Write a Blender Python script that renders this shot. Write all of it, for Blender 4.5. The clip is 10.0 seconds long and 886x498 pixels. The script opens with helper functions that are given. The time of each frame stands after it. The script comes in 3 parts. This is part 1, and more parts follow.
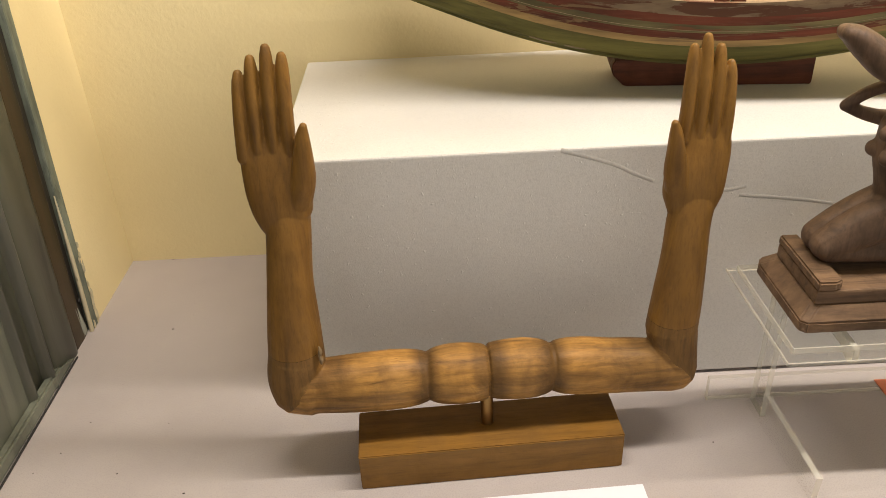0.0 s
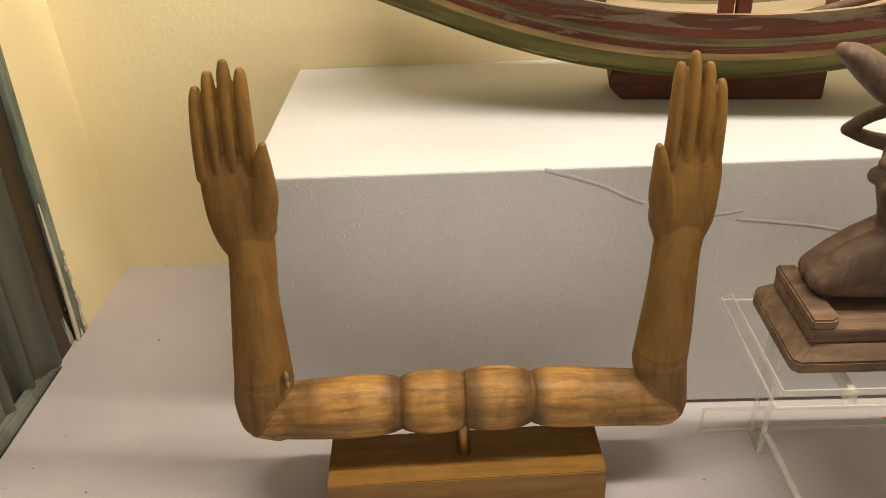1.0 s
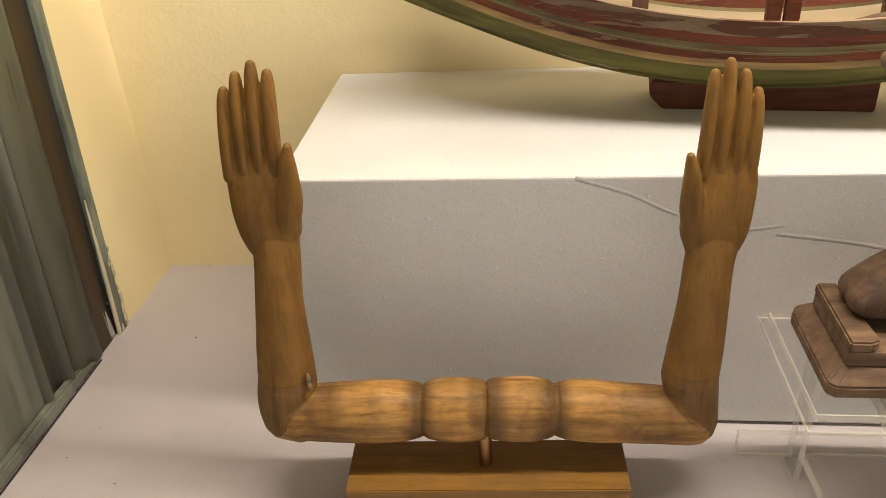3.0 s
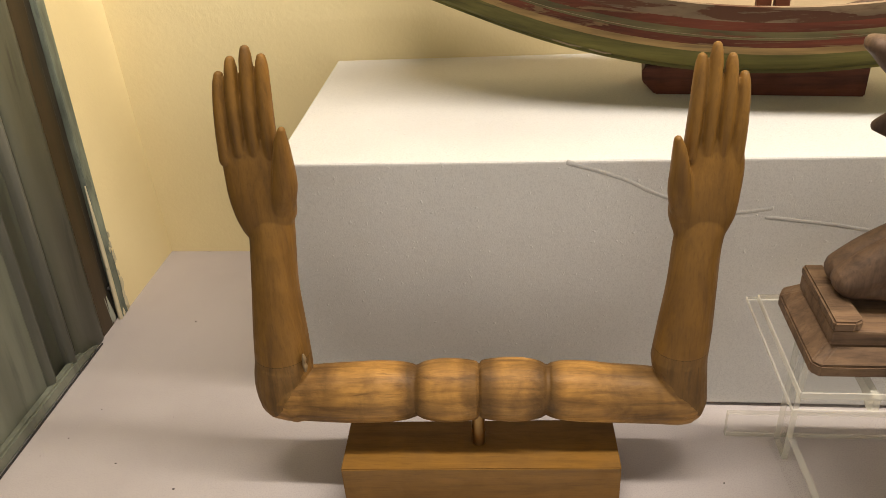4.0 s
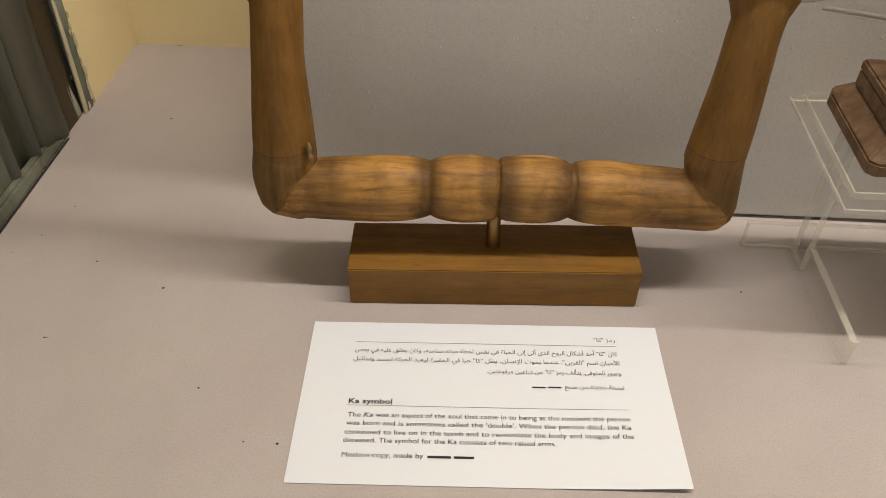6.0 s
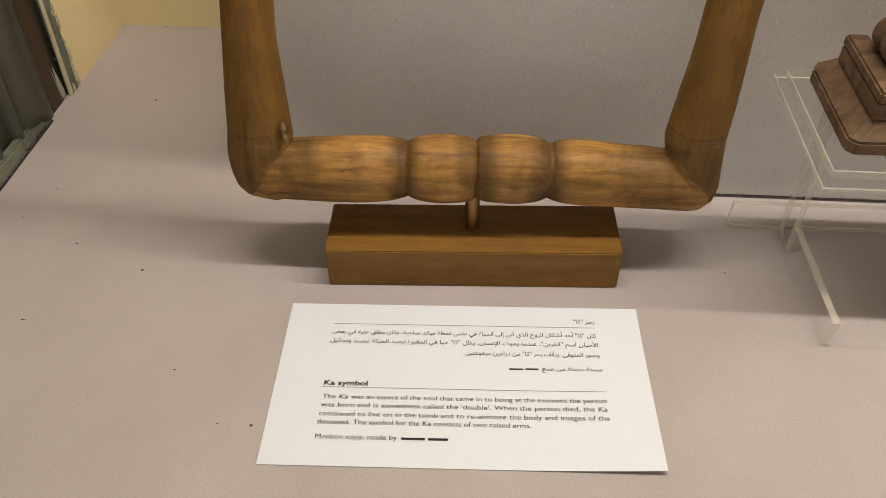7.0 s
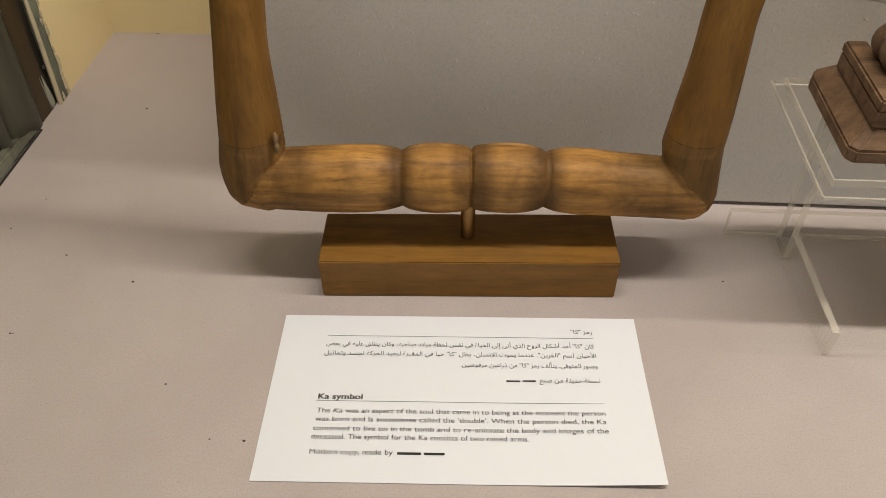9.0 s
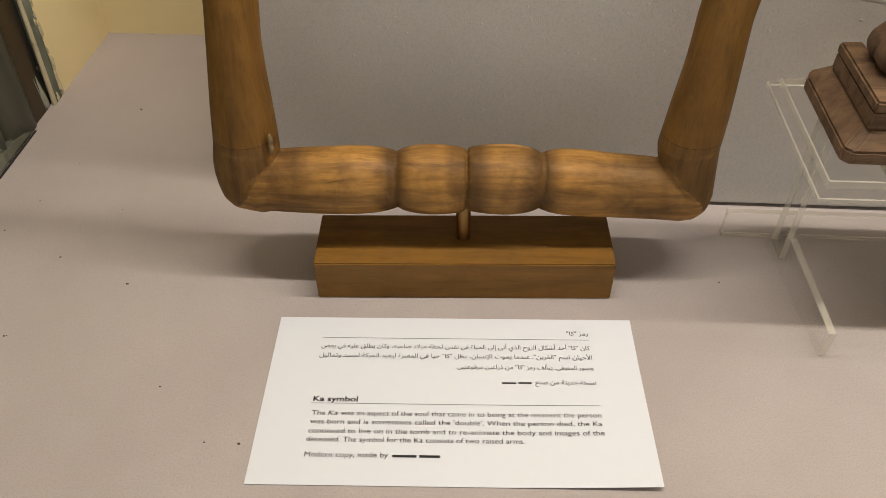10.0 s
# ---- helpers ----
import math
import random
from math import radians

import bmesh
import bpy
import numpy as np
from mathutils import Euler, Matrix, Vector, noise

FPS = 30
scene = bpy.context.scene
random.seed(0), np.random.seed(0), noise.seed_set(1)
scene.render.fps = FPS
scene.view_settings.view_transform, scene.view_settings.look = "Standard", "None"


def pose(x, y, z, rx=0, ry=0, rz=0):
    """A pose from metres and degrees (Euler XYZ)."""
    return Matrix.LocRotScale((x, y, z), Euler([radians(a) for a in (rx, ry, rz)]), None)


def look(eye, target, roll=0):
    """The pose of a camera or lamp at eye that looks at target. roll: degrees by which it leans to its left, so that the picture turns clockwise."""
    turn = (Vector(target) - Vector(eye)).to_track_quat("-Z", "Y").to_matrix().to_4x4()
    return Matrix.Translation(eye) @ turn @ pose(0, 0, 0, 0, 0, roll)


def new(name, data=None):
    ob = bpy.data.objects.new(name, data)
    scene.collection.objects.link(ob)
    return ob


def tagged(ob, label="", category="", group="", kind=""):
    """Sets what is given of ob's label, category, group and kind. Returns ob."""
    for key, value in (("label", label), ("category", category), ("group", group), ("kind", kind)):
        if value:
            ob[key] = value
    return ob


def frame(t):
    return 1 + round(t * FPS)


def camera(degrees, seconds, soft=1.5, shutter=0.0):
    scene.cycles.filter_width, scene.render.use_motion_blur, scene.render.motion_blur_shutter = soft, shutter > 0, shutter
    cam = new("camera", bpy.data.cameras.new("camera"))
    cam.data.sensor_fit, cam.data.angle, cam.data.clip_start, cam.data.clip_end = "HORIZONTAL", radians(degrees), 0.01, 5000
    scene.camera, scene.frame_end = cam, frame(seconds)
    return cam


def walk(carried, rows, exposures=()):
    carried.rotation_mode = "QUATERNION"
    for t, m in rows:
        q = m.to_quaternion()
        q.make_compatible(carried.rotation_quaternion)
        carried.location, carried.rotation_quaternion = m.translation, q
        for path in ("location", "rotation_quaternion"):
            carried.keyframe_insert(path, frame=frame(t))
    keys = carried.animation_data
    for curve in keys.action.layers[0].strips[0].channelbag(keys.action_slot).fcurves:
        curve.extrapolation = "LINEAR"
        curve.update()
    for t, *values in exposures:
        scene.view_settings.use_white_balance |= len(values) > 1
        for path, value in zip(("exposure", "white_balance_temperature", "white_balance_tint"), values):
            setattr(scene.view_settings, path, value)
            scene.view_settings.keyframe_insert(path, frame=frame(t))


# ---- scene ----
cam = camera(59.2, 10.0, soft=0.7)
PATH = [
    (0, (0.061, -0.384, 0.421), (0.075, 1.334, -0.603), -2.7),
    (0.5, (0.078, -0.365, 0.415), (0.07, 1.346, -0.62), -2.7),
    (1, (0.101, -0.354, 0.423), (0.023, 1.357, -0.61), -3.2),
    (1.5, (0.12, -0.364, 0.414), (-0.059, 1.337, -0.623), -4.0),
    (2, (0.119, -0.357, 0.425), (-0.107, 1.359, -0.578), -4.2),
    (3.5, (0.124, -0.349, 0.415), (-0.099, 1.364, -0.594), -3.8),
    (4, (0.128, -0.358, 0.417), (-0.105, 1.343, -0.608), -4.1),
    (4.5, (0.115, -0.365, 0.404), (-0.125, 1.323, -0.643), -4.7),
    (5, (0.079, -0.364, 0.398), (-0.106, 1.23, -0.795), -3.4),
    (5.5, (0.058, -0.353, 0.37), (-0.039, 1.158, -0.938), -0.9),
    (6, (0.084, -0.343, 0.37), (-0.018, 1.121, -0.989), -0.1),
    (7.5, (0.104, -0.338, 0.364), (-0.028, 1.094, -1.026), -1.2),
    (8, (0.101, -0.334, 0.364), (-0.022, 1.101, -1.023), -1.1),
    (8.5, (0.1, -0.331, 0.364), (-0.016, 1.106, -1.022), -1.0),
    (9, (0.102, -0.332, 0.364), (-0.008, 1.109, -1.019), -0.8),
    (9.5, (0.103, -0.331, 0.365), (-0.006, 1.106, -1.022), -0.8),
    (10, (0.103, -0.33, 0.364), (0.0, 1.11, -1.02), -0.7),
]
walk(cam, [(t, look(eye, target, roll)) for t, eye, target, roll in PATH],
     exposures=[(0.0, 0.27), (4.0, 0.29), (5.0, 0.08), (5.6, -0.12), (10.0, -0.15)])

# ---- light ----
world = bpy.data.worlds.new("room_light")
scene.world = world
world.use_nodes = True
world.node_tree.nodes["Background"].inputs[0].default_value = (1.0, 0.93, 0.88, 1)
world.node_tree.nodes["Background"].inputs[1].default_value = 0.44


def tube_lamp(y, z, length, power, wide):
    """A warm fluorescent tube out of view over the case, running along it."""
    data = bpy.data.lights.new("unseen_tube_light", "AREA")
    data.shape, data.size, data.size_y = "RECTANGLE", length, wide
    data.energy, data.color = power, (1.0, 0.912, 0.825)
    ob = new("unseen_tube_light", data)
    ob.matrix_world = pose(0.48, y, z)
    return ob


tube_lamp(-0.008, 0.90, 1.3, 10.6, 0.026)
# a second, slim tube, added unseen above a made-up roof slot: brightens the upper back wall alone
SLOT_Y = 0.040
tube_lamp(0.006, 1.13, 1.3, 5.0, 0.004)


# ---- materials ----
def nodes_of(name, rough=0.6, metal=0.0, spec=0.5):
    m = bpy.data.materials.new(name)
    m.use_nodes = True
    nt = m.node_tree
    b = nt.nodes["Principled BSDF"]
    b.inputs["Roughness"].default_value = rough
    b.inputs["Metallic"].default_value = metal
    b.inputs["Specular IOR Level"].default_value = spec
    return m, nt, b


def add(nt, kind, **values):
    n = nt.nodes.new(kind)
    for k, v in values.items():
        n.inputs[k.replace("_", " ")].default_value = v
    return n


def coords(nt, scale=(1, 1, 1), rot=(0, 0, 0)):
    tc = nt.nodes.new("ShaderNodeTexCoord")
    mp = nt.nodes.new("ShaderNodeMapping")
    mp.inputs["Scale"].default_value = scale
    mp.inputs["Rotation"].default_value = rot
    nt.links.new(tc.outputs["Object"], mp.inputs["Vector"])
    return mp.outputs["Vector"]


def fuzz(nt, vec, scale, detail=4.0, rough=0.55, distort=0.0):
    n = add(nt, "ShaderNodeTexNoise", Scale=scale, Detail=detail, Roughness=rough, Distortion=distort)
    nt.links.new(vec, n.inputs["Vector"])
    return n.outputs["Fac"]


def ramp(nt, fac, stops):
    r = nt.nodes.new("ShaderNodeValToRGB")
    el = r.color_ramp.elements
    while len(el) < len(stops):
        el.new(0.5)
    for e, (p, c) in zip(el, stops):
        e.position = p
        e.color = (*c, 1) if len(c) == 3 else c
    nt.links.new(fac, r.inputs["Fac"])
    return r.outputs["Color"]


def mix(nt, fac, a, b, kind="MIX"):
    m = nt.nodes.new("ShaderNodeMix")
    m.data_type, m.blend_type = "RGBA", kind
    for sock, v in ((m.inputs["Factor"], fac), (m.inputs["A"], a), (m.inputs["B"], b)):
        if isinstance(v, (int, float)):
            sock.default_value = v
        elif isinstance(v, tuple):
            sock.default_value = (*v, 1)
        else:
            nt.links.new(v, sock)
    return m.outputs["Result"]


def bump(nt, b, height, strength, distance):
    n = add(nt, "ShaderNodeBump", Strength=strength, Distance=distance)
    nt.links.new(height, n.inputs["Height"])
    old = b.inputs["Normal"].links
    if old:
        nt.links.new(old[0].from_socket, n.inputs["Normal"])
    nt.links.new(n.outputs["Normal"], b.inputs["Normal"])


def painted_cloth(name, base, stain, lumps=0.5):
    """Canvas-covered board under matt paint: weave, small lumps and broad stains."""
    m, nt, b = nodes_of(name, 0.85, 0, 0.25)
    v = coords(nt)
    broad = fuzz(nt, v, 7, 5, 0.6)
    fine = fuzz(nt, v, 900, 3, 0.6)
    lump = fuzz(nt, v, 260, 2, 0.45)
    col = mix(nt, ramp(nt, broad, [(0.38, (0, 0, 0)), (0.66, (1, 1, 1))]), base, stain)
    col = mix(nt, ramp(nt, fine, [(0.45, (0, 0, 0)), (0.75, (0.55, 0.55, 0.55))]), col, tuple(0.7 * c for c in base))
    nt.links.new(col, b.inputs["Base Color"])
    bump(nt, b, fine, 0.25, 0.0006)
    bump(nt, b, ramp(nt, lump, [(0.66, (0, 0, 0)), (0.80, (1, 1, 1))]), lumps, 0.0007)
    bump(nt, b, fuzz(nt, v, 22, 3, 0.5), 0.2, 0.004)
    return m


def plaster(name, base, stain):
    m, nt, b = nodes_of(name, 0.75, 0, 0.3)
    v = coords(nt)
    broad = fuzz(nt, v, 5, 6, 0.6)
    grit = fuzz(nt, v, 230, 5, 0.6)
    soft = fuzz(nt, v, 60, 3, 0.5)
    nt.links.new(mix(nt, ramp(nt, broad, [(0.35, (0, 0, 0)), (0.7, (1, 1, 1))]), base, stain), b.inputs["Base Color"])
    bump(nt, b, grit, 0.38, 0.0010)
    bump(nt, b, soft, 0.25, 0.0015)
    return m


def wood(name, light, mid, dark, along="x", rough=0.5, grain=1.0, wear=0.4, size=1.0, seam=None, bands=(), dust=0.0):
    """Wood with grain drawn out along one axis, darker patina and pores."""
    m, nt, b = nodes_of(name, rough, 0, 0.22)
    k = {"x": (0.09, 1, 1), "y": (1, 0.09, 1), "z": (1, 1, 0.09)}[along]
    v = coords(nt, tuple(c * size for c in k))
    flat = coords(nt, (size, size, size))
    rings = fuzz(nt, v, 120, 5, 0.62, 0.5)
    pores = fuzz(nt, v, 700, 3, 0.65)
    dashes = fuzz(nt, coords(nt, tuple((c if c == 1 else 0.16) * size for c in k)), 240, 3, 0.6, 0.3)
    cloud = fuzz(nt, flat, 38, 4, 0.6, 0.4)
    spot = fuzz(nt, flat, 120, 5, 0.7)
    col = ramp(nt, rings, [(0.30, dark), (0.5, mid), (0.70, light)])
    col = mix(nt, ramp(nt, pores, [(0.30, (0.30, 0.30, 0.30)), (0.5, (0, 0, 0))]), col, tuple(0.5 * c for c in dark))
    col = mix(nt, ramp(nt, cloud, [(0.44, (0, 0, 0)), (0.70, (wear,) * 3)]), col, tuple(0.75 * c for c in dark))
    col = mix(nt, ramp(nt, fuzz(nt, flat, 17, 3, 0.6), [(0.42, (0, 0, 0)), (0.68, (dust,) * 3)]), col, (0.15, 0.115, 0.075))
    col = mix(nt, ramp(nt, dashes, [(0.66, (0, 0, 0)), (0.74, (wear,) * 3)]), col, tuple(0.6 * c for c in dark))
    col = mix(nt, ramp(nt, spot, [(0.62, (0, 0, 0)), (0.76, (wear * 0.6,) * 3)]), col, tuple(0.3 * c for c in dark))
    if seam or bands:
        tc = nt.nodes.new("ShaderNodeTexCoord")
        xyz = nt.nodes.new("ShaderNodeSeparateXYZ")
        nt.links.new(tc.outputs["Object"], xyz.inputs[0])

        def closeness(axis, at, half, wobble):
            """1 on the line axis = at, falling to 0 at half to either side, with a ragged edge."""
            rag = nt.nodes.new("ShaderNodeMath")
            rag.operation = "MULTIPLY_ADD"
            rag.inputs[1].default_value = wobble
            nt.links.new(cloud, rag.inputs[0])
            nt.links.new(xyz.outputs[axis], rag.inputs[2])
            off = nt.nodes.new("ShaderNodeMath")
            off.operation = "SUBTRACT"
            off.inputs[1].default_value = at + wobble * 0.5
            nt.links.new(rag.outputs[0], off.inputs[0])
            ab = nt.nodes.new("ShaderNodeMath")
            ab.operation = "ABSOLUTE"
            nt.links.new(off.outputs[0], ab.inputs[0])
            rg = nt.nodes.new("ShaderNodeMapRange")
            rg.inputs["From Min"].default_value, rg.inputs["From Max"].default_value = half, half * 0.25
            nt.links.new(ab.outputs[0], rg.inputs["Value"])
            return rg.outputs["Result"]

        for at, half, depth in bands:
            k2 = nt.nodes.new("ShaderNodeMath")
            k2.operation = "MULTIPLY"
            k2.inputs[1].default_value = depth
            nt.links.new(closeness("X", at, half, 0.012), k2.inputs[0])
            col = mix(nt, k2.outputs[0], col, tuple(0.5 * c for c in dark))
        if seam:
            col = mix(nt, closeness("Z", seam, 0.0006, 0.0), col, tuple(0.3 * c for c in dark))
    nt.links.new(col, b.inputs["Base Color"])
    nt.links.new(ramp(nt, cloud, [(0.3, (rough - 0.1,) * 3), (0.7, (rough + 0.15,) * 3)]), b.inputs["Roughness"])
    bump(nt, b, rings, 0.12 * grain, 0.0012)
    bump(nt, b, pores, 0.12 * grain, 0.0004)
    bump(nt, b, cloud, 0.3 * grain, 0.0035)
    bump(nt, b, spot, 0.12 * grain, 0.0012)
    return m


def old_paint(name, paint, under, amount=0.5, rough=0.45, along="z", scale=60, streak=0.2):
    """Glossy old paint, streaked and worn through to what lies under it."""
    m, nt, b = nodes_of(name, rough, 0, 0.3)
    k = {"x": (streak, 1, 1), "y": (1, streak, 1), "z": (1, 1, streak)}[along]
    v = coords(nt, k)
    chips = fuzz(nt, v, scale, 6, 0.65, 0.5)
    tone = fuzz(nt, v, scale * 0.5, 4, 0.6)
    fine = fuzz(nt, coords(nt), 500, 3, 0.6)
    col = mix(nt, ramp(nt, tone, [(0.35, (0, 0, 0)), (0.65, (1, 1, 1))]), tuple(1.15 * c for c in paint), tuple(0.45 * c for c in paint))
    col = mix(nt, ramp(nt, fuzz(nt, v, scale * 2.5, 5, 0.7), [(0.55, (0, 0, 0)), (0.72, (0.6, 0.6, 0.6))]), col, under)
    mask = ramp(nt, chips, [(1 - amount, (0, 0, 0)), (1.03 - amount, (1, 1, 1))])
    nt.links.new(mix(nt, mask, col, under), b.inputs["Base Color"])
    bump(nt, b, mask, -0.35, 0.0006)
    bump(nt, b, fine, 0.2, 0.0003)
    return m


def plain(name, colour, rough=0.5, metal=0.0, fade=0.8):
    m, nt, b = nodes_of(name, rough, metal)
    v = coords(nt)
    n = fuzz(nt, v, 160, 4, 0.6)
    nt.links.new(mix(nt, n, colour, tuple(fade * c for c in colour)), b.inputs["Base Color"])
    return m


CLOTH = painted_cloth("grey_painted_canvas", (0.46, 0.412, 0.39), (0.41, 0.362, 0.342), 0.3)
CLOTH_LUMPY = painted_cloth("lumpy_grey_painted_canvas", (0.61, 0.588, 0.548), (0.57, 0.548, 0.508), 0.45)
# darker than the plinth's canvas: paints the shadow line of the folds
CREASE_SHADE = painted_cloth("crease_shade_canvas", (0.52, 0.50, 0.46), (0.48, 0.46, 0.42), 0.2)
YELLOW = plaster("cream_yellow_plaster", (0.80, 0.68, 0.395), (0.75, 0.63, 0.355))
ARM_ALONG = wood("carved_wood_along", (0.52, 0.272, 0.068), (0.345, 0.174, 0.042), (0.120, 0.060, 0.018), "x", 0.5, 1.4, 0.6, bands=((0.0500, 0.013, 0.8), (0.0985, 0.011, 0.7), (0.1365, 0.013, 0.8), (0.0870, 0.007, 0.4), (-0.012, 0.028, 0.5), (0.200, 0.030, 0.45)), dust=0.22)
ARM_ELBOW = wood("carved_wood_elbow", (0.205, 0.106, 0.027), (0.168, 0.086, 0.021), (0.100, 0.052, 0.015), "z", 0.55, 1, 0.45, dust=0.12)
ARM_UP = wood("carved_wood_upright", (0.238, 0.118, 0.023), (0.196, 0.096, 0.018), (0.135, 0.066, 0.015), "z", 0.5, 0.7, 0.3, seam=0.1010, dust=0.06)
BLOCK = wood("varnished_block_wood", (0.255, 0.125, 0.025), (0.220, 0.108, 0.021), (0.160, 0.079, 0.017), "x", 0.42, 0.7, 0.3)
BRASS = plain("brass", (0.34, 0.21, 0.08), 0.42, 1.0)
STATUE = wood("dark_statue_wood", (0.150, 0.092, 0.056), (0.115, 0.070, 0.042), (0.060, 0.037, 0.024), "z", 0.55, 1, 0.5)
STATUE_BASE = wood("brown_base_wood", (0.225, 0.138, 0.076), (0.168, 0.101, 0.056), (0.082, 0.050, 0.030), "x", 0.6, 1.3, 0.5)
SUPPORT = wood("red_brown_support", (0.150, 0.047, 0.023), (0.110, 0.034, 0.016), (0.055, 0.018, 0.010), "x", 0.55, 0.8, 0.4)
GREEN = old_paint("green_hull_paint", (0.155, 0.142, 0.040), (0.075, 0.070, 0.022), 0.42, 0.75, "x", 70, 0.16)
SAND = old_paint("sand_stripe_paint", (0.34, 0.225, 0.09), (0.20, 0.135, 0.060), 0.40, 0.8, "x", 110, 0.12)
RED = old_paint("red_stripe_paint", (0.15, 0.038, 0.018), (0.17, 0.105, 0.05), 0.42, 0.8, "x", 120, 0.12)
BEIGE = old_paint("greenish_stripe_paint", (0.17, 0.145, 0.062), (0.14, 0.06, 0.028), 0.42, 0.8, "x", 100, 0.14)
RIM = old_paint("worn_rim_paint", (0.26, 0.185, 0.115), (0.115, 0.050, 0.028), 0.50, 0.85, "x", 80, 0.2)
DECK = plaster("cream_boat_deck", (0.34, 0.265, 0.165), (0.25, 0.19, 0.115))
FRAME_GREEN = old_paint("dark_green_gloss_paint", (0.165, 0.172, 0.130), (0.070, 0.073, 0.058), 0.36, 0.3, "z", 30, 0.10)
# pale tone paints in the beads' bright streak; also colours one run of paint
FRAME_BEAD = old_paint("bead_highlight_and_paint_run", (0.26, 0.265, 0.22), (0.13, 0.133, 0.105), 0.40, 0.28, "z", 60, 0.04)
FRAME_BARE = old_paint("bare_brown_edge", (0.050, 0.033, 0.016), (0.022, 0.020, 0.014), 0.40, 0.4, "z", 60, 0.05)
FRAME_DARK = old_paint("blackened_edge", (0.032, 0.028, 0.022), (0.085, 0.080, 0.062), 0.36, 0.35, "z", 90, 0.04)
FRAME_TEAL = old_paint("flaking_teal_paint", (0.20, 0.225, 0.175), (0.11, 0.125, 0.10), 0.42, 0.5, "z", 150, 0.2)
PLASTER_BIT = plaster("loose_plaster", (0.62, 0.54, 0.36), (0.45, 0.40, 0.27))
SMEAR = plain("pale_paint_smear", (0.34, 0.35, 0.28), 0.5)
PAPER = plain("white_card", (0.715, 0.75, 0.80), 0.6, 0.0, 0.97)
INK = plain("black_ink", (0.014, 0.013, 0.013), 0.7)
INK_LINE = plain("grey_ruled_line", (0.12, 0.115, 0.11), 0.7)
CRUMB = plain("dark_crumb", (0.06, 0.045, 0.04), 0.9)
DARK = plain("dark_gap", (0.03, 0.027, 0.024), 0.9)
FILLER = plain("old_filler", (0.185, 0.122, 0.055), 0.8)
WHITE = plain("white_case_roof", (0.75, 0.72, 0.66), 0.6)
ORANGE = plain("orange_tag", (0.75, 0.22, 0.10), 0.7)


def clear_sheet(name, tint, haze):
    """Clear polished sheet: see-through, with gloss at a slant and a trace of haze."""
    m = bpy.data.materials.new(name)
    m.use_nodes = True
    nt = m.node_tree
    nt.nodes.clear()
    out = nt.nodes.new("ShaderNodeOutputMaterial")
    see = add(nt, "ShaderNodeBsdfTransparent", Color=(*tint, 1))
    gloss = add(nt, "ShaderNodeBsdfGlossy", Roughness=0.08)
    dust = add(nt, "ShaderNodeBsdfDiffuse", Color=(0.9, 0.86, 0.74, 1))
    face = add(nt, "ShaderNodeLayerWeight", Blend=0.5)
    fres = nt.nodes.new("ShaderNodeMath")
    fres.operation, fres.inputs[1].default_value = "POWER", 6.0
    nt.links.new(face.outputs["Facing"], fres.inputs[0])
    a = nt.nodes.new("ShaderNodeMixShader")
    nt.links.new(fres.outputs[0], a.inputs[0])
    nt.links.new(see.outputs[0], a.inputs[1])
    nt.links.new(gloss.outputs[0], a.inputs[2])
    b = nt.nodes.new("ShaderNodeMixShader")
    b.inputs[0].default_value = haze
    nt.links.new(a.outputs[0], b.inputs[1])
    nt.links.new(dust.outputs[0], b.inputs[2])
    nt.links.new(b.outputs[0], out.inputs["Surface"])
    return m


CLEAR = clear_sheet("clear_acrylic", (0.99, 0.99, 0.985), 0.006)
EDGE = clear_sheet("pale_sawn_acrylic_edge", (0.99, 0.98, 0.94), 0.34)




# ---- mesh tools ----
def part(name, bm, material, parent=None, label="", smooth=False):
    bmesh.ops.recalc_face_normals(bm, faces=bm.faces)
    me = bpy.data.meshes.new(name)
    bm.to_mesh(me)
    bm.free()
    for mt in material if isinstance(material, (list, tuple)) else [material]:
        me.materials.append(mt)
    if smooth:
        me.polygons.foreach_set("use_smooth", [True] * len(me.polygons))
    ob = new(name, me)
    if parent is not None:
        ob.parent = parent
    return tagged(ob, label) if label else ob


def thing(name, m, label, category, group="", kind=""):
    ob = new(name)
    ob.empty_display_size = 0.02
    ob.matrix_basis = m
    return tagged(ob, label, category, group, kind)


def box(bm, x0, x1, y0, y1, z0, z1, bev=0.0, seg=2):
    r = bmesh.ops.create_cube(bm, size=1)
    for v in r["verts"]:
        v.co = Vector(((x0 + x1) / 2 + v.co.x * (x1 - x0), (y0 + y1) / 2 + v.co.y * (y1 - y0), (z0 + z1) / 2 + v.co.z * (z1 - z0)))
    if bev:
        edges = list({e for v in r["verts"] for e in v.link_edges})
        bmesh.ops.bevel(bm, geom=edges, offset=bev, segments=seg, affect="EDGES", profile=0.6)
    return bm


def boxed(*args, **kw):
    return box(bmesh.new(), *args, **kw)


def prism(bm, outline, axis, a, b):
    """A solid from a closed outline of (u, v), drawn out from a to b along an axis."""
    def place(u, v, w):
        return {"x": (w, u, v), "y": (u, w, v), "z": (u, v, w)}[axis]
    lo = [bm.verts.new(place(u, v, a)) for u, v in outline]
    hi = [bm.verts.new(place(u, v, b)) for u, v in outline]
    n = len(outline)
    bm.faces.new(lo)
    bm.faces.new(hi[::-1])
    for i in range(n):
        bm.faces.new((lo[i], hi[i], hi[(i + 1) % n], lo[(i + 1) % n]))
    return bm


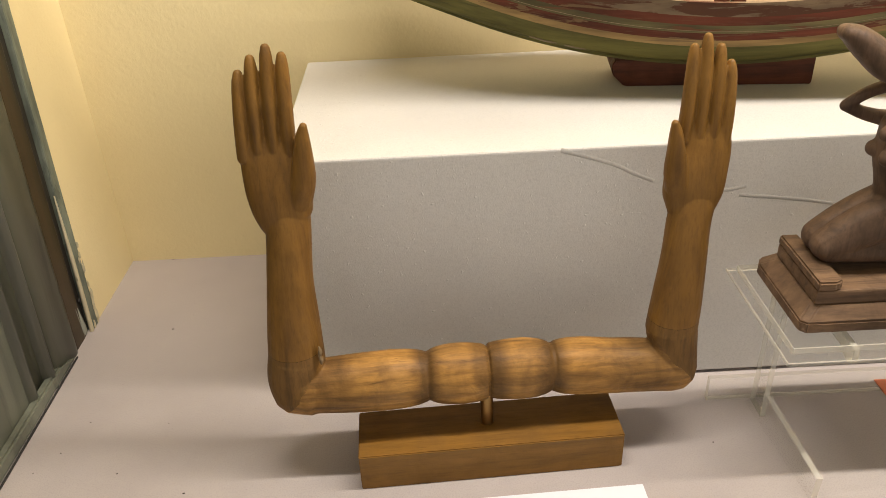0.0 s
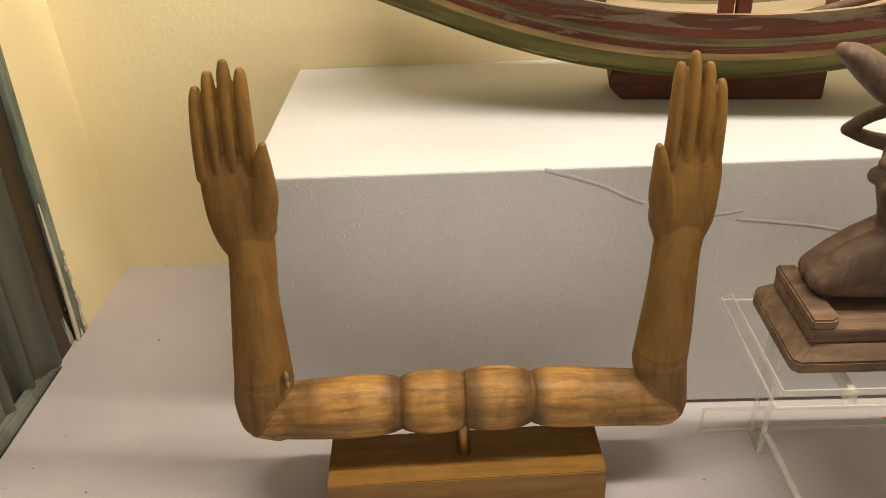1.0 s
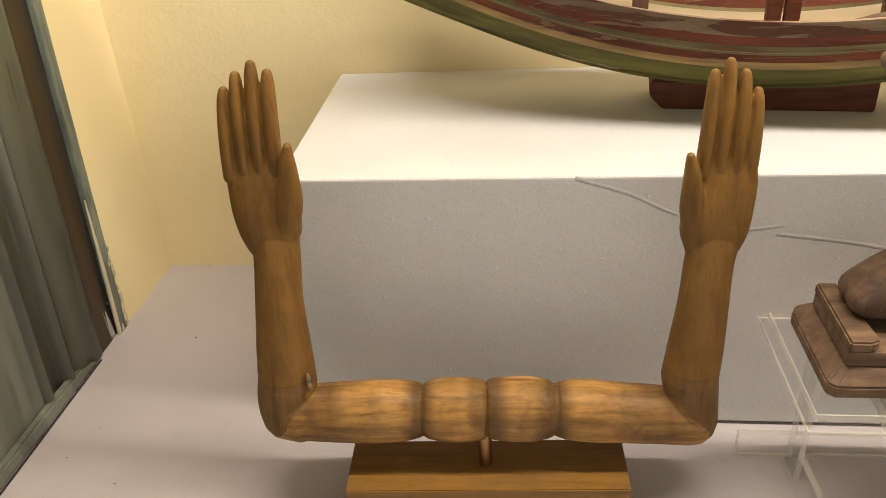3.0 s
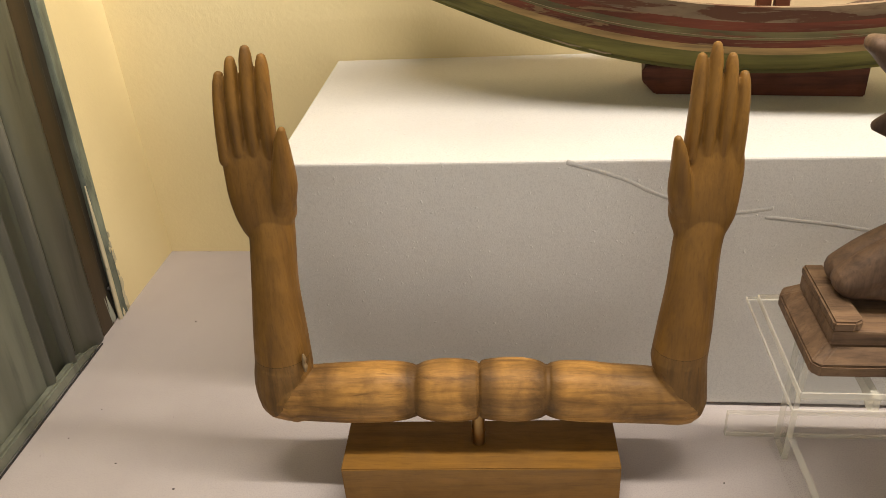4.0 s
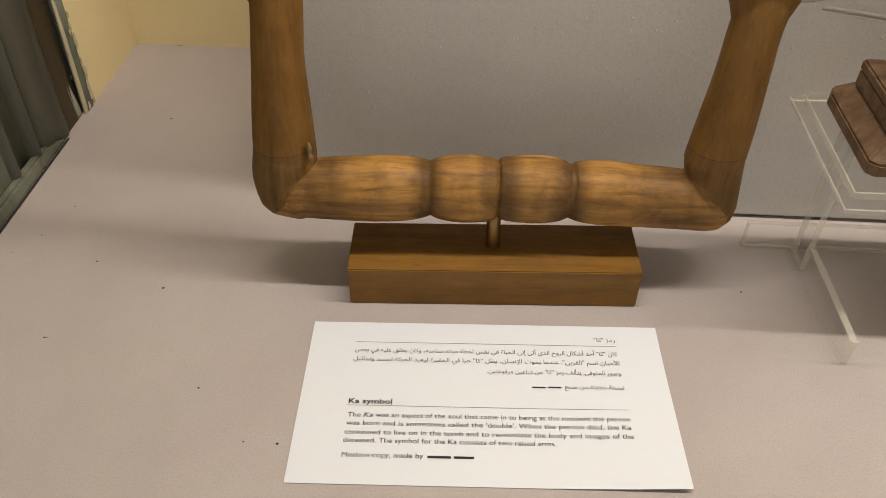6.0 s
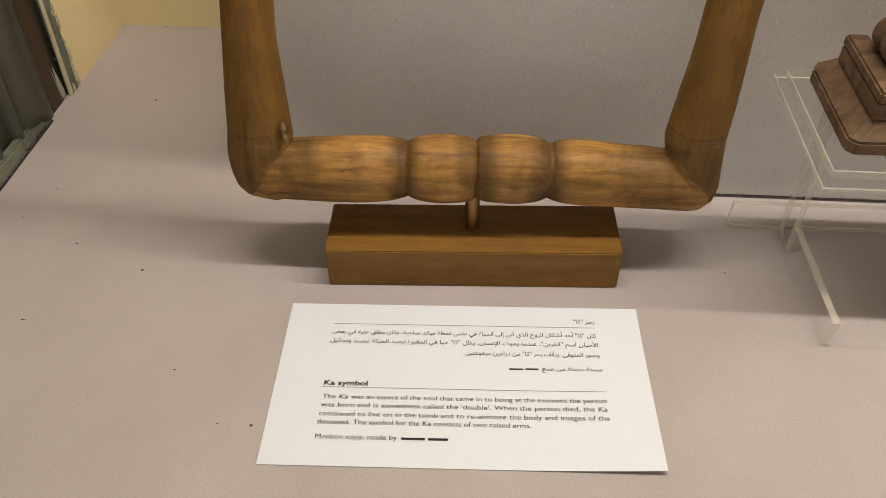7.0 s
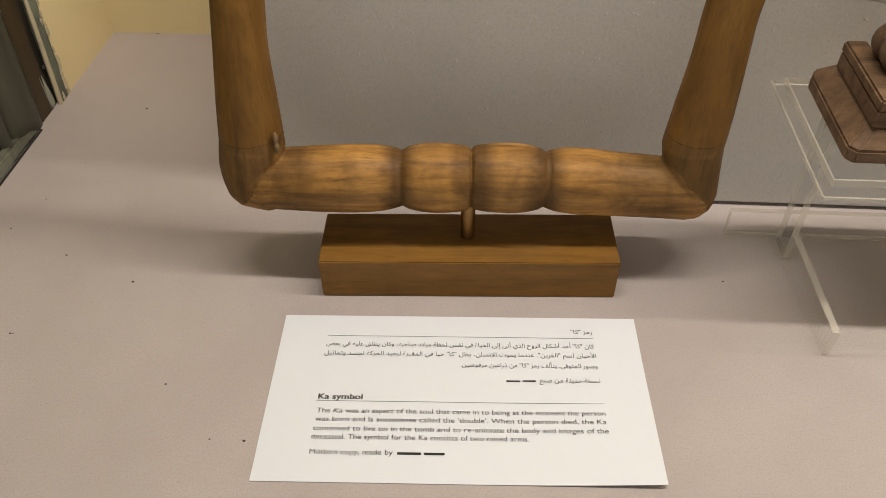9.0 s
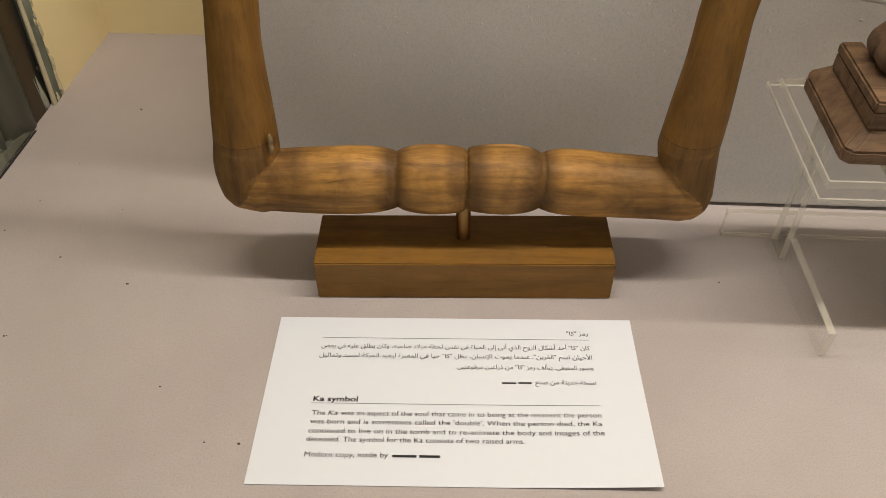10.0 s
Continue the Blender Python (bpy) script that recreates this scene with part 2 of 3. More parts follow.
def limb(bm, stations, n=20, up=(0, 1, 0), power=2.0, cap=1.0):
    """A closed, rounded limb through stations of (centre, half width, half depth); depth lies along up; cap: how far the ends bulge."""
    pts = [Vector(c) for c, _, _ in stations]
    up = Vector(up)
    rings = []
    count = len(pts)
    first = (pts[1] - pts[0]).normalized()
    last = (pts[-1] - pts[-2]).normalized()
    prof = []
    for ang in (75, 50, 25):
        s, c = math.sin(radians(ang)), math.cos(radians(ang))
        prof.append((s, c))
    full = []
    c0, w0, d0 = pts[0], stations[0][1], stations[0][2]
    for s, c in prof:
        full.append((c0 - first * s * min(w0, d0) * cap, w0 * c, d0 * c, first))
    for i in range(count):
        t = (pts[min(i + 1, count - 1)] - pts[max(i - 1, 0)]).normalized()
        full.append((pts[i], stations[i][1], stations[i][2], t))
    c1, w1, d1 = pts[-1], stations[-1][1], stations[-1][2]
    for s, c in prof[::-1]:
        full.append((c1 + last * s * min(w1, d1) * cap, w1 * c, d1 * c, last))
    for c, w, d, t in full:
        side = up.cross(t).normalized()
        dep = t.cross(side).normalized()
        ring = []
        for k in range(n):
            a = 2 * math.pi * k / n
            ca, sa = math.cos(a), math.sin(a)
            ca = math.copysign(abs(ca) ** (2 / power), ca)
            sa = math.copysign(abs(sa) ** (2 / power), sa)
            ring.append(bm.verts.new(c + side * (w * ca) + dep * (d * sa)))
        rings.append(ring)
    for r0, r1 in zip(rings, rings[1:]):
        for k in range(n):
            bm.faces.new((r0[k], r0[(k + 1) % n], r1[(k + 1) % n], r1[k]))
    bm.faces.new(rings[0][::-1])
    bm.faces.new(rings[-1])
    return bm


def spline(stations, steps=5):
    """More stations between the given ones, on a smooth curve."""
    rows = [np.array([*c, w, d]) for c, w, d in stations]
    out = []
    for i in range(len(rows) - 1):
        p0, p1, p2, p3 = rows[max(i - 1, 0)], rows[i], rows[i + 1], rows[min(i + 2, len(rows) - 1)]
        for k in range(steps):
            t = k / steps
            out.append(0.5 * (2 * p1 + (p2 - p0) * t + (2 * p0 - 5 * p1 + 4 * p2 - p3) * t ** 2 + (3 * p1 - p0 - 3 * p2 + p3) * t ** 3))
    out.append(rows[-1])
    return [(tuple(r[:3]), float(r[3]), float(r[4])) for r in out]


def fused(name, bm, voxel, smooth, materials):
    """One carved mesh out of overlapping closed forms."""
    bmesh.ops.recalc_face_normals(bm, faces=bm.faces)
    me = bpy.data.meshes.new(name)
    bm.to_mesh(me)
    bm.free()
    tmp = new(name, me)
    r = tmp.modifiers.new("remesh", "REMESH")
    r.mode, r.voxel_size, r.use_smooth_shade = "VOXEL", voxel, True
    s = tmp.modifiers.new("smooth", "SMOOTH")
    s.factor, s.iterations = 0.5, smooth
    out = bpy.data.meshes.new_from_object(tmp.evaluated_get(bpy.context.evaluated_depsgraph_get()))
    bpy.data.objects.remove(tmp)
    out.name = name
    out.materials.clear()
    for mt in materials:
        out.materials.append(mt)
    out.polygons.foreach_set("use_smooth", [True] * len(out.polygons))
    return out


# ---- the case ----
WALL_X, WALL_Y, PLINTH_Y, PLINTH_Z = -0.262, 0.330, 0.104, 0.2047
LEAN_BACK = 4.5
EDGE_Y = 0.2215  # where the painted frame ends and the plaster begins


def set_piece(name, bm, material, label, category):
    return tagged(part(name, bm, material), label, category, kind="structure")


set_piece("floor", boxed(-0.30, 1.2, -0.29, 0.36, -0.03, 0), CLOTH, "grey-mauve painted canvas deck of the showcase", "case floor")
set_piece("wall_back", boxed(-0.30, 1.2, WALL_Y, WALL_Y + 0.04, 0, 1.0), YELLOW, "cream yellow plaster back wall of the showcase", "wall")
shift = 1.0 * math.tan(radians(LEAN_BACK))
set_piece("wall_left", prism(bmesh.new(), [(EDGE_Y, 0), (WALL_Y, 0), (WALL_Y, 1.0), (EDGE_Y + shift, 1.0)], "x", WALL_X - 0.05, WALL_X), YELLOW, "cream yellow plaster side wall of the showcase", "wall")
set_piece("wall_right", boxed(1.16, 1.2, -0.29, WALL_Y, 0, 1.0), YELLOW, "cream yellow plaster end wall of the showcase", "wall")
# unseen board added above the open front to cut room light from above
set_piece("light_blocking_board", boxed(-0.30, 1.2, -0.31, -0.29, 0.47, 1.03), FRAME_GREEN, "plain dark green board, unseen, added over the case front to block room light", "wall")
# roof with an added, unseen slot and lamp box that keep the second tube off the rest
bm = boxed(-0.30, 1.2, -0.29, SLOT_Y, 1.0, 1.03)
box(bm, -0.30, 1.2, SLOT_Y + 0.22, WALL_Y, 1.0, 1.03)
box(bm, -0.30, 1.2, -0.08, WALL_Y, 1.16, 1.18)
box(bm, -0.30, 1.2, -0.10, -0.08, 1.03, 1.18)
box(bm, -0.30, 1.2, WALL_Y, WALL_Y + 0.02, 1.03, 1.18)
set_piece("ceiling", bm, WHITE, "plain white roof board of the showcase with an added slot that shapes the light", "case roof")

bm = prism(bmesh.new(), [(-0.0466, PLINTH_Y), (1.15, PLINTH_Y), (1.15, WALL_Y - 0.001), (-0.0504, WALL_Y - 0.001)], "z", 0.0025, PLINTH_Z)
bmesh.ops.bevel(bm, geom=list(bm.edges), offset=0.002, segments=3, affect="EDGES", profile=0.6)
plinth = tagged(part("display_plinth", bm, CLOTH_LUMPY), "long grey canvas-covered plinth along the back wall", "plinth", kind="structure")

def crease(points):
    """A shallow fold in the canvas on the plinth's front, its shade painted as darker canvas."""
    rows = [((x, PLINTH_Y + 0.00045, z), 0.0024, 0.0006) for x, z in points]
    part("crease", limb(bmesh.new(), spline(rows, 6), 10), CREASE_SHADE, plinth, smooth=True)


crease([(0.1487, 0.2030), (0.1698, 0.1965), (0.1881, 0.1897), (0.2011, 0.1825), (0.2141, 0.1769)])
crease([(0.2575, 0.1658), (0.2670, 0.1666), (0.2807, 0.1689)])
crease([(0.2771, 0.1622), (0.2980, 0.1595), (0.3232, 0.1559), (0.3479, 0.1510)])

# side frame of the case: painted boards and beads, leaning a little
casing = thing("side_frame", pose(WALL_X - 0.004, 0, 0, -LEAN_BACK, 0, 0), "dark green painted wooden side frame with worn brown edge", "case frame", kind="structure")
part("worn_edge", boxed(-0.02, 0.0052, 0.2085, 0.2205, 0.001, 1.0, bev=0.002), FRAME_TEAL, casing, "flaking teal paint over cream")
part("cream_ridge", limb(bmesh.new(), [((0.0040, 0.2068, 0.002), 0.0020, 0.0026), ((0.0040, 0.2078, 0.09), 0.0018, 0.0022), ((0.0036, 0.2082, 0.15), 0.0006, 0.0008)], 10), PLASTER_BIT, casing, "cream plaster ridge", smooth=True)
part("dark_strip", boxed(-0.02, 0.0005, 0.1995, 0.2080, 0.001, 1.0, bev=0.001), FRAME_DARK, casing, "nearly black worn strip")
part("bare_strip", boxed(-0.02, 0.0015, 0.1775, 0.1993, 0.001, 1.0, bev=0.001), FRAME_BARE, casing, "bare brown wood strip")


def moulding(name, profile, material, label=""):
    """A strip of moulding up the frame; the profile runs along y as (y, out)."""
    pts = [((p, 0, 0), q, 0) for p, q in profile]
    fine = [(c[0], w) for c, w, _ in spline(pts, 6)]
    outline = [(-0.02, fine[0][0])] + [(w, p) for p, w in fine] + [(-0.02, fine[-1][0])]
    ob = part(name, prism(bmesh.new(), outline, "z", 0.001, 1.0), material, casing, label)
    for f in ob.data.polygons:
        f.use_smooth = abs(f.normal.z) < 0.5 and f.normal.x > 0.05
    return ob


moulding("board", [(0.1345, -0.0015), (0.137, 0.0015), (0.146, 0.0032), (0.160, 0.0030), (0.172, 0.0032), (0.1772, 0.0018)], FRAME_GREEN)
# both beads carry their highlight as a lighter colour
moulding("bead", [(0.1225, -0.0035), (0.1248, 0.0012), (0.1287, 0.0040), (0.1325, 0.0018), (0.1344, -0.0015)], FRAME_BEAD, "pale bead with its highlight painted in")
moulding("groove_board", [(0.1040, -0.0010), (0.108, -0.0030), (0.114, -0.0042), (0.119, -0.0045), (0.1224, -0.0035)], FRAME_GREEN)
moulding("bead", [(0.0940, -0.0030), (0.0960, 0.0002), (0.0993, 0.0024), (0.1020, 0.0012), (0.1039, -0.0010)], FRAME_BEAD, "pale bead with its highlight painted in")
part("panel", boxed(-0.02, -0.0028, -0.29, 0.0939, 0.001, 1.0), FRAME_GREEN, casing, "olive green painted panel")
rail = prism(bmesh.new(), [(-0.29, 0.0005), (0.170, 0.0005), (0.158, 0.0080), (0.140, 0.0125), (-0.29, 0.0135)], "x", WALL_X - 0.008, WALL_X + 0.0005)
bmesh.ops.bevel(rail, geom=list(rail.edges), offset=0.002, segments=2, affect="EDGES")
set_piece("baseboard", rail, FRAME_GREEN, "dark green painted bottom rail along the deck", "baseboard")
set_piece("trim", boxed(WALL_X + 0.0007, WALL_X + 0.0022, -0.29, 0.168, 0.0003, 0.0015, bev=0.0004), DARK, "thin dark gap strip along the deck's edge", "trim")

# ---- the carved symbol on its block ----
KA = pose(0, 0, 0, 0, 0, 2.8)
ka = thing("ka_symbol", KA, "carved brown wooden sculpture of two raised arms on a block", "sculpture")
bm = bmesh.new()
prism(bm, [(0, 0), (0, 0.0302), (0.0455, 0.0302), (0.0455, 0)], "x", 0, 0.184)
bmesh.ops.bevel(bm, geom=list(bm.edges), offset=0.0007, segments=2, affect="EDGES")
part("base_block", bm, BLOCK, ka, "varnished wooden base block")
part("mounting_rod", limb(bmesh.new(), [((0.0915, 0.025, 0.029), 0.0045, 0.0045), ((0.0915, 0.030, 0.060), 0.0045, 0.0045)], 20), BRASS, ka, "short brass rod", smooth=True)


def fingers(bm, base, tips, y0, y1, wide):
    for (bx, bz), (tx, tz) in zip(base, tips):
        rows = []
        for k, (f, g) in enumerate(((0, 1.0), (0.25, 1.02), (0.5, 1.0), (0.72, 0.95), (0.88, 0.84), (0.955, 0.64))):
            rows.append(((bx + (tx - bx) * f, y0 + (y1 - y0) * f - 0.002 * math.sin(math.pi * f), bz + (tz - bz) * f), wide * g, wide * 1.25 * g))
        limb(bm, spline(rows, 3), 16)


def carved_arms():
    bm = bmesh.new()

    def near(x):
        return 0.105 + (x - 0.105) * 0.996
    yb, lift = 0.033, 0.0016
    beam = [(-0.042, 0.0676, 0.0165), (-0.034, 0.0672, 0.0203), (-0.010, 0.0672, 0.0224), (0.010, 0.0672, 0.0234), (0.027, 0.0676, 0.0236), (0.041, 0.0680, 0.0224), (0.0500, 0.0684, 0.0200)]
    limb(bm, spline([((near(x), yb, z + lift), r * 0.875, r * 0.88) for x, z, r in beam], 4), 32, cap=0.12)
    for x0, x1, ends in ((0.0515, 0.0925, (0.0199, 0.0219, 0.0236, 0.0244, 0.0239, 0.0229, 0.0218)), (0.0935, 0.1370, (0.0218, 0.0229, 0.0239, 0.0244, 0.0237, 0.0219, 0.0199))):
        w = x1 - x0
        rows = [((near(x0 + w * f), yb, 0.0684 + lift - 0.0008 * f), r * 0.87, r * 0.87) for f, r in zip((0.02, 0.11, 0.28, 0.5, 0.72, 0.89, 0.98), ends)]
        limb(bm, spline(rows, 4), 32, cap=0.12)
    beam = [(0.1390, 0.0676, 0.0199), (0.147, 0.0668, 0.0222), (0.161, 0.0656, 0.0230), (0.180, 0.0638, 0.0222), (0.200, 0.0622, 0.0218), (0.215, 0.0605, 0.0206), (0.227, 0.0598, 0.0170)]
    limb(bm, spline([((near(x), yb, z + lift), r * 0.875, r * 0.88) for x, z, r in beam], 4), 32, cap=0.12)
    limb(bm, [((near(0.03), yb, 0.069 + lift), 0.0166, 0.0166), ((near(0.16), yb, 0.067 + lift), 0.0166, 0.0166)], 24)
    # elbows
    limb(bm, spline([((near(-0.030), yb, 0.0672 + lift), 0.0197, 0.0197), ((near(-0.0385), yb + 0.001, 0.0662 + lift), 0.0182, 0.0182)], 3), 24)
    limb(bm, spline([((near(-0.0385), yb + 0.001, 0.0665 + lift), 0.0185, 0.0178), ((near(-0.0385), yb + 0.002, 0.078 + lift), 0.0194, 0.0180), ((near(-0.0365), yb + 0.003, 0.092 + lift), 0.0190, 0.0178)], 4), 28)
    limb(bm, spline([((near(0.205), yb, 0.0605 + lift), 0.0180, 0.0180), ((near(0.2245), yb, 0.0580 + lift), 0.0174, 0.0174)], 3), 24)
    limb(bm, spline([((near(0.2250), yb + 0.001, 0.0585 + lift), 0.0176, 0.0172), ((near(0.2238), yb + 0.002, 0.076 + lift), 0.0172, 0.0172), ((near(0.2230), yb + 0.003, 0.092 + lift), 0.0168, 0.0170)], 4), 28)
    # forearms
    left = [(-0.0365, 0.0915, 0.0192, 0.0185), (-0.0350, 0.120, 0.0174, 0.0172), (-0.0330, 0.152, 0.0149, 0.0150), (-0.0295, 0.180, 0.0142, 0.0132), (-0.0285, 0.194, 0.0145, 0.0112), (-0.0305, 0.206, 0.0165, 0.0078)]
    limb(bm, spline([((x if z > 0.16 else near(x), yb + 0.003 + 0.07 * (z - 0.09), z), w, d * 0.96) for x, z, w, d in left], 4), 28)
    right = [(0.2222, 0.0915, 0.0176, 0.0178), (0.2240, 0.115, 0.0168, 0.0166), (0.2258, 0.146, 0.0149, 0.0150), (0.2260, 0.170, 0.0143, 0.0132), (0.2275, 0.184, 0.0146, 0.0112), (0.2290, 0.196, 0.0165, 0.0078)]
    limb(bm, spline([((x if z > 0.16 else near(x), yb + 0.003 + 0.07 * (z - 0.09), z), w, d * 0.96) for x, z, w, d in right], 4), 28)
    # palms
    left = [(-0.0298, 0.187, 0.0136, 0.0085), (-0.0318, 0.194, 0.0166, 0.0098), (-0.0325, 0.202, 0.0188, 0.0104), (-0.0334, 0.215, 0.0198, 0.0098), (-0.0345, 0.228, 0.0190, 0.0076), (-0.0350, 0.238, 0.0180, 0.0058), (-0.0350, 0.246, 0.0165, 0.0042)]
    limb(bm, spline([((x + 0.0022, 0.0445 + 0.06 * (z - 0.2), z), w, d) for x, z, w, d in left], 4), 28, power=2.6)
    right = [(0.2288, 0.177, 0.0136, 0.0085), (0.2294, 0.184, 0.0166, 0.0098), (0.2298, 0.192, 0.0190, 0.0104), (0.2310, 0.204, 0.0194, 0.0098), (0.2335, 0.217, 0.0178, 0.0076), (0.2335, 0.228, 0.0168, 0.0058), (0.2335, 0.236, 0.0155, 0.0042)]
    limb(bm, spline([((x - 0.0026, 0.0445 + 0.06 * (z - 0.19), z), w, d) for x, z, w, d in right], 4), 28, power=2.6)
    fingers(bm, [(-0.0482, 0.236), (-0.0391, 0.240), (-0.0301, 0.240), (-0.0211, 0.238)], [(-0.0446, 0.2866), (-0.0365, 0.2950), (-0.0270, 0.3009), (-0.0188, 0.2957)], 0.0462, 0.053, 0.00432)
    fingers(bm, [(0.2172, 0.228), (0.2263, 0.230), (0.2349, 0.229), (0.2430, 0.225)], [(0.2202, 0.2853), (0.2275, 0.2912), (0.2361, 0.2845), (0.2436, 0.2741)], 0.0462, 0.053, 0.00415)
    # thumbs
    limb(bm, spline([((-0.0200, 0.0430, 0.206), 0.0085, 0.0085), ((-0.0148, 0.0405, 0.222), 0.0076, 0.0078), ((-0.0128, 0.0385, 0.238), 0.0059, 0.0064), ((-0.0118, 0.0380, 0.249), 0.0043, 0.0050), ((-0.0103, 0.0372, 0.2562), 0.0024, 0.0028)], 4), 18)
    limb(bm, spline([((0.2175, 0.0430, 0.194), 0.0085, 0.0085), ((0.2130, 0.0405, 0.209), 0.0073, 0.0078), ((0.2110, 0.0385, 0.224), 0.0056, 0.0064), ((0.2096, 0.0380, 0.235), 0.0041, 0.0050), ((0.2080, 0.0372, 0.2422), 0.0024, 0.0028)], 4), 18)
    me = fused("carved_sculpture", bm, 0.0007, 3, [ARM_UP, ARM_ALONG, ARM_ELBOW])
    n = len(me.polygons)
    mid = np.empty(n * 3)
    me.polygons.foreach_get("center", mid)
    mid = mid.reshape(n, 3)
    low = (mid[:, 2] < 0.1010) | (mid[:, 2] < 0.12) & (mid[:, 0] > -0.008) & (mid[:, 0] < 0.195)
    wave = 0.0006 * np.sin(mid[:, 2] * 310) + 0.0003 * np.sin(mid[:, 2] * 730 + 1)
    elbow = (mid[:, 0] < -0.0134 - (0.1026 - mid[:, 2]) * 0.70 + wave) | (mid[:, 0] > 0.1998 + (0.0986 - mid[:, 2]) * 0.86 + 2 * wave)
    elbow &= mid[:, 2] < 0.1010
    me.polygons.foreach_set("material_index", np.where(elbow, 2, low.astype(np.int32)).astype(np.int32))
    return me


arms = new("carved_sculpture", carved_arms())
arms.parent = ka

bm = limb(bmesh.new(), spline([((-0.0182, 0.0232, 0.0960), 0.0009, 0.0016), ((-0.0180, 0.0236, 0.0990), 0.0015, 0.0022), ((-0.0186, 0.0240, 0.1015), 0.0011, 0.0018), ((-0.0182, 0.0244, 0.1045), 0.0015, 0.0020), ((-0.0186, 0.0252, 0.1075), 0.0007, 0.0012)], 4), 12)
part("joint_filler", bm, FILLER, ka, "pale filler in the elbow joint", smooth=True)

# ---- label card with its writing ----
CARD_W, CARD_H = 0.2143, 0.1135
card = thing("label_card", pose(-0.020, -0.018, 0, 0, 0, 2.4), "white printed label card lying on the grey deck", "label")
bm = bmesh.new()
nx, ny = 48, 28


def sag(x, y):
    """The sheet's slight curl: up at one front corner and along the back edge."""
    u, v = x / CARD_W, -y / CARD_H
    return 0.0006 + 0.0028 * max(0, u - 0.55) ** 2 * max(0, v - 0.3) * 8 + 0.0006 * max(0, 0.3 - v)


grid = [[[bm.verts.new((CARD_W * i / nx, -CARD_H * j / ny, sag(CARD_W * i / nx, -CARD_H * j / ny) - d)) for i in range(nx + 1)] for j in range(ny + 1)] for d in (0, 0.0003)]
for j in range(ny):
    for i in range(nx):
        for g in grid:
            bm.faces.new((g[j][i], g[j][i + 1], g[j + 1][i + 1], g[j + 1][i]))
rim = [(0, i) for i in range(nx)] + [(j, nx) for j in range(ny)] + [(ny, i) for i in range(nx, 0, -1)] + [(j, 0) for j in range(ny, 0, -1)]
for (j0, i0), (j1, i1) in zip(rim, rim[1:] + rim[:1]):
    bm.faces.new((grid[0][j0][i0], grid[0][j1][i1], grid[1][j1][i1], grid[1][j0][i0]))
part("sheet", bm, PAPER, card)

# Arabic letters: the first of their joined forms, and how many forms each has
FORMS = dict(zip("\u0627\u0628\u0629\u062a\u062b\u062c\u062d\u062e\u062f\u0630\u0631\u0632\u0633\u0634\u0635\u0636\u0637\u0638\u0639\u063a\u0641\u0642\u0643\u0644\u0645\u0646\u0647\u0648\u0649\u064a\u0623\u0625", (
    0xFE8D, 0xFE8F, 0xFE93, 0xFE95, 0xFE99, 0xFE9D, 0xFEA1, 0xFEA5, 0xFEA9, 0xFEAB, 0xFEAD, 0xFEAF, 0xFEB1, 0xFEB5, 0xFEB9, 0xFEBD,
    0xFEC1, 0xFEC5, 0xFEC9, 0xFECD, 0xFED1, 0xFED5, 0xFED9, 0xFEDD, 0xFEE1, 0xFEE5, 0xFEE9, 0xFEED, 0xFEEF, 0xFEF1, 0xFE83, 0xFE87)))
TWO = set("\u0627\u0629\u062f\u0630\u0631\u0632\u0648\u0649\u0623\u0625")
PAIRS = {"\u0627": 0xFEFB, "\u0623": 0xFEF7, "\u0625": 0xFEF9}


def joined(text):
    """The line in joined letter forms, in the order in which they stand from left to right."""
    out, before, i = [], False, 0
    while i < len(text):
        ch = text[i]
        after = i + 1 < len(text) and text[i + 1] in FORMS
        if ch == "\u0644" and i + 1 < len(text) and text[i + 1] in PAIRS:
            out.append(chr(PAIRS[text[i + 1]] + (1 if before else 0)))
            before, i = False, i + 2
            continue
        if ch in FORMS:
            two = ch in TWO
            onward = after and not two
            k = (1 if before else 0) if not onward else (3 if before else 2)
            out.append(chr(FORMS[ch] + k))
            before = onward
        else:
            out.append(ch)
            before = False
        i += 1
    return "".join(reversed(out))


def writing(name, text, x0, x1, y, size, bold=0.0, slant=0.0):
    """A line of print on the card, from x0 to x1 on the base line y (metres from the card's corner)."""
    cu = bpy.data.curves.new(name, "FONT")
    cu.body, cu.size, cu.offset, cu.shear, cu.resolution_u = text, size, bold, slant, 3
    tmp = new(name, cu)
    me = bpy.data.meshes.new_from_object(tmp.evaluated_get(bpy.context.evaluated_depsgraph_get()))
    bpy.data.objects.remove(tmp)
    xs = [v.co.x for v in me.vertices]
    k = (x1 - x0) / (max(xs) - min(xs))
    lo = min(xs)
    for v in me.vertices:
        px, py = x0 + (v.co.x - lo) * k, y + v.co.y
        v.co = Vector((px, py, sag(px, py) + 0.00022))
    me.name = name
    me.materials.clear()
    me.materials.append(INK)
    ob = new(name, me)
    ob.parent = card
    return ob


def bar(name, x0, x1, y, h, material=INK):
    bm = bmesh.new()
    n = 12
    top = [bm.verts.new((x0 + (x1 - x0) * i / n, y + h, sag(x0 + (x1 - x0) * i / n, y) + 0.00022)) for i in range(n + 1)]
    low = [bm.verts.new((x0 + (x1 - x0) * i / n, y, sag(x0 + (x1 - x0) * i / n, y) + 0.00022)) for i in range(n + 1)]
    for i in range(n):
        bm.faces.new((low[i], low[i + 1], top[i + 1], top[i]))
    return part(name, bm, material, card)


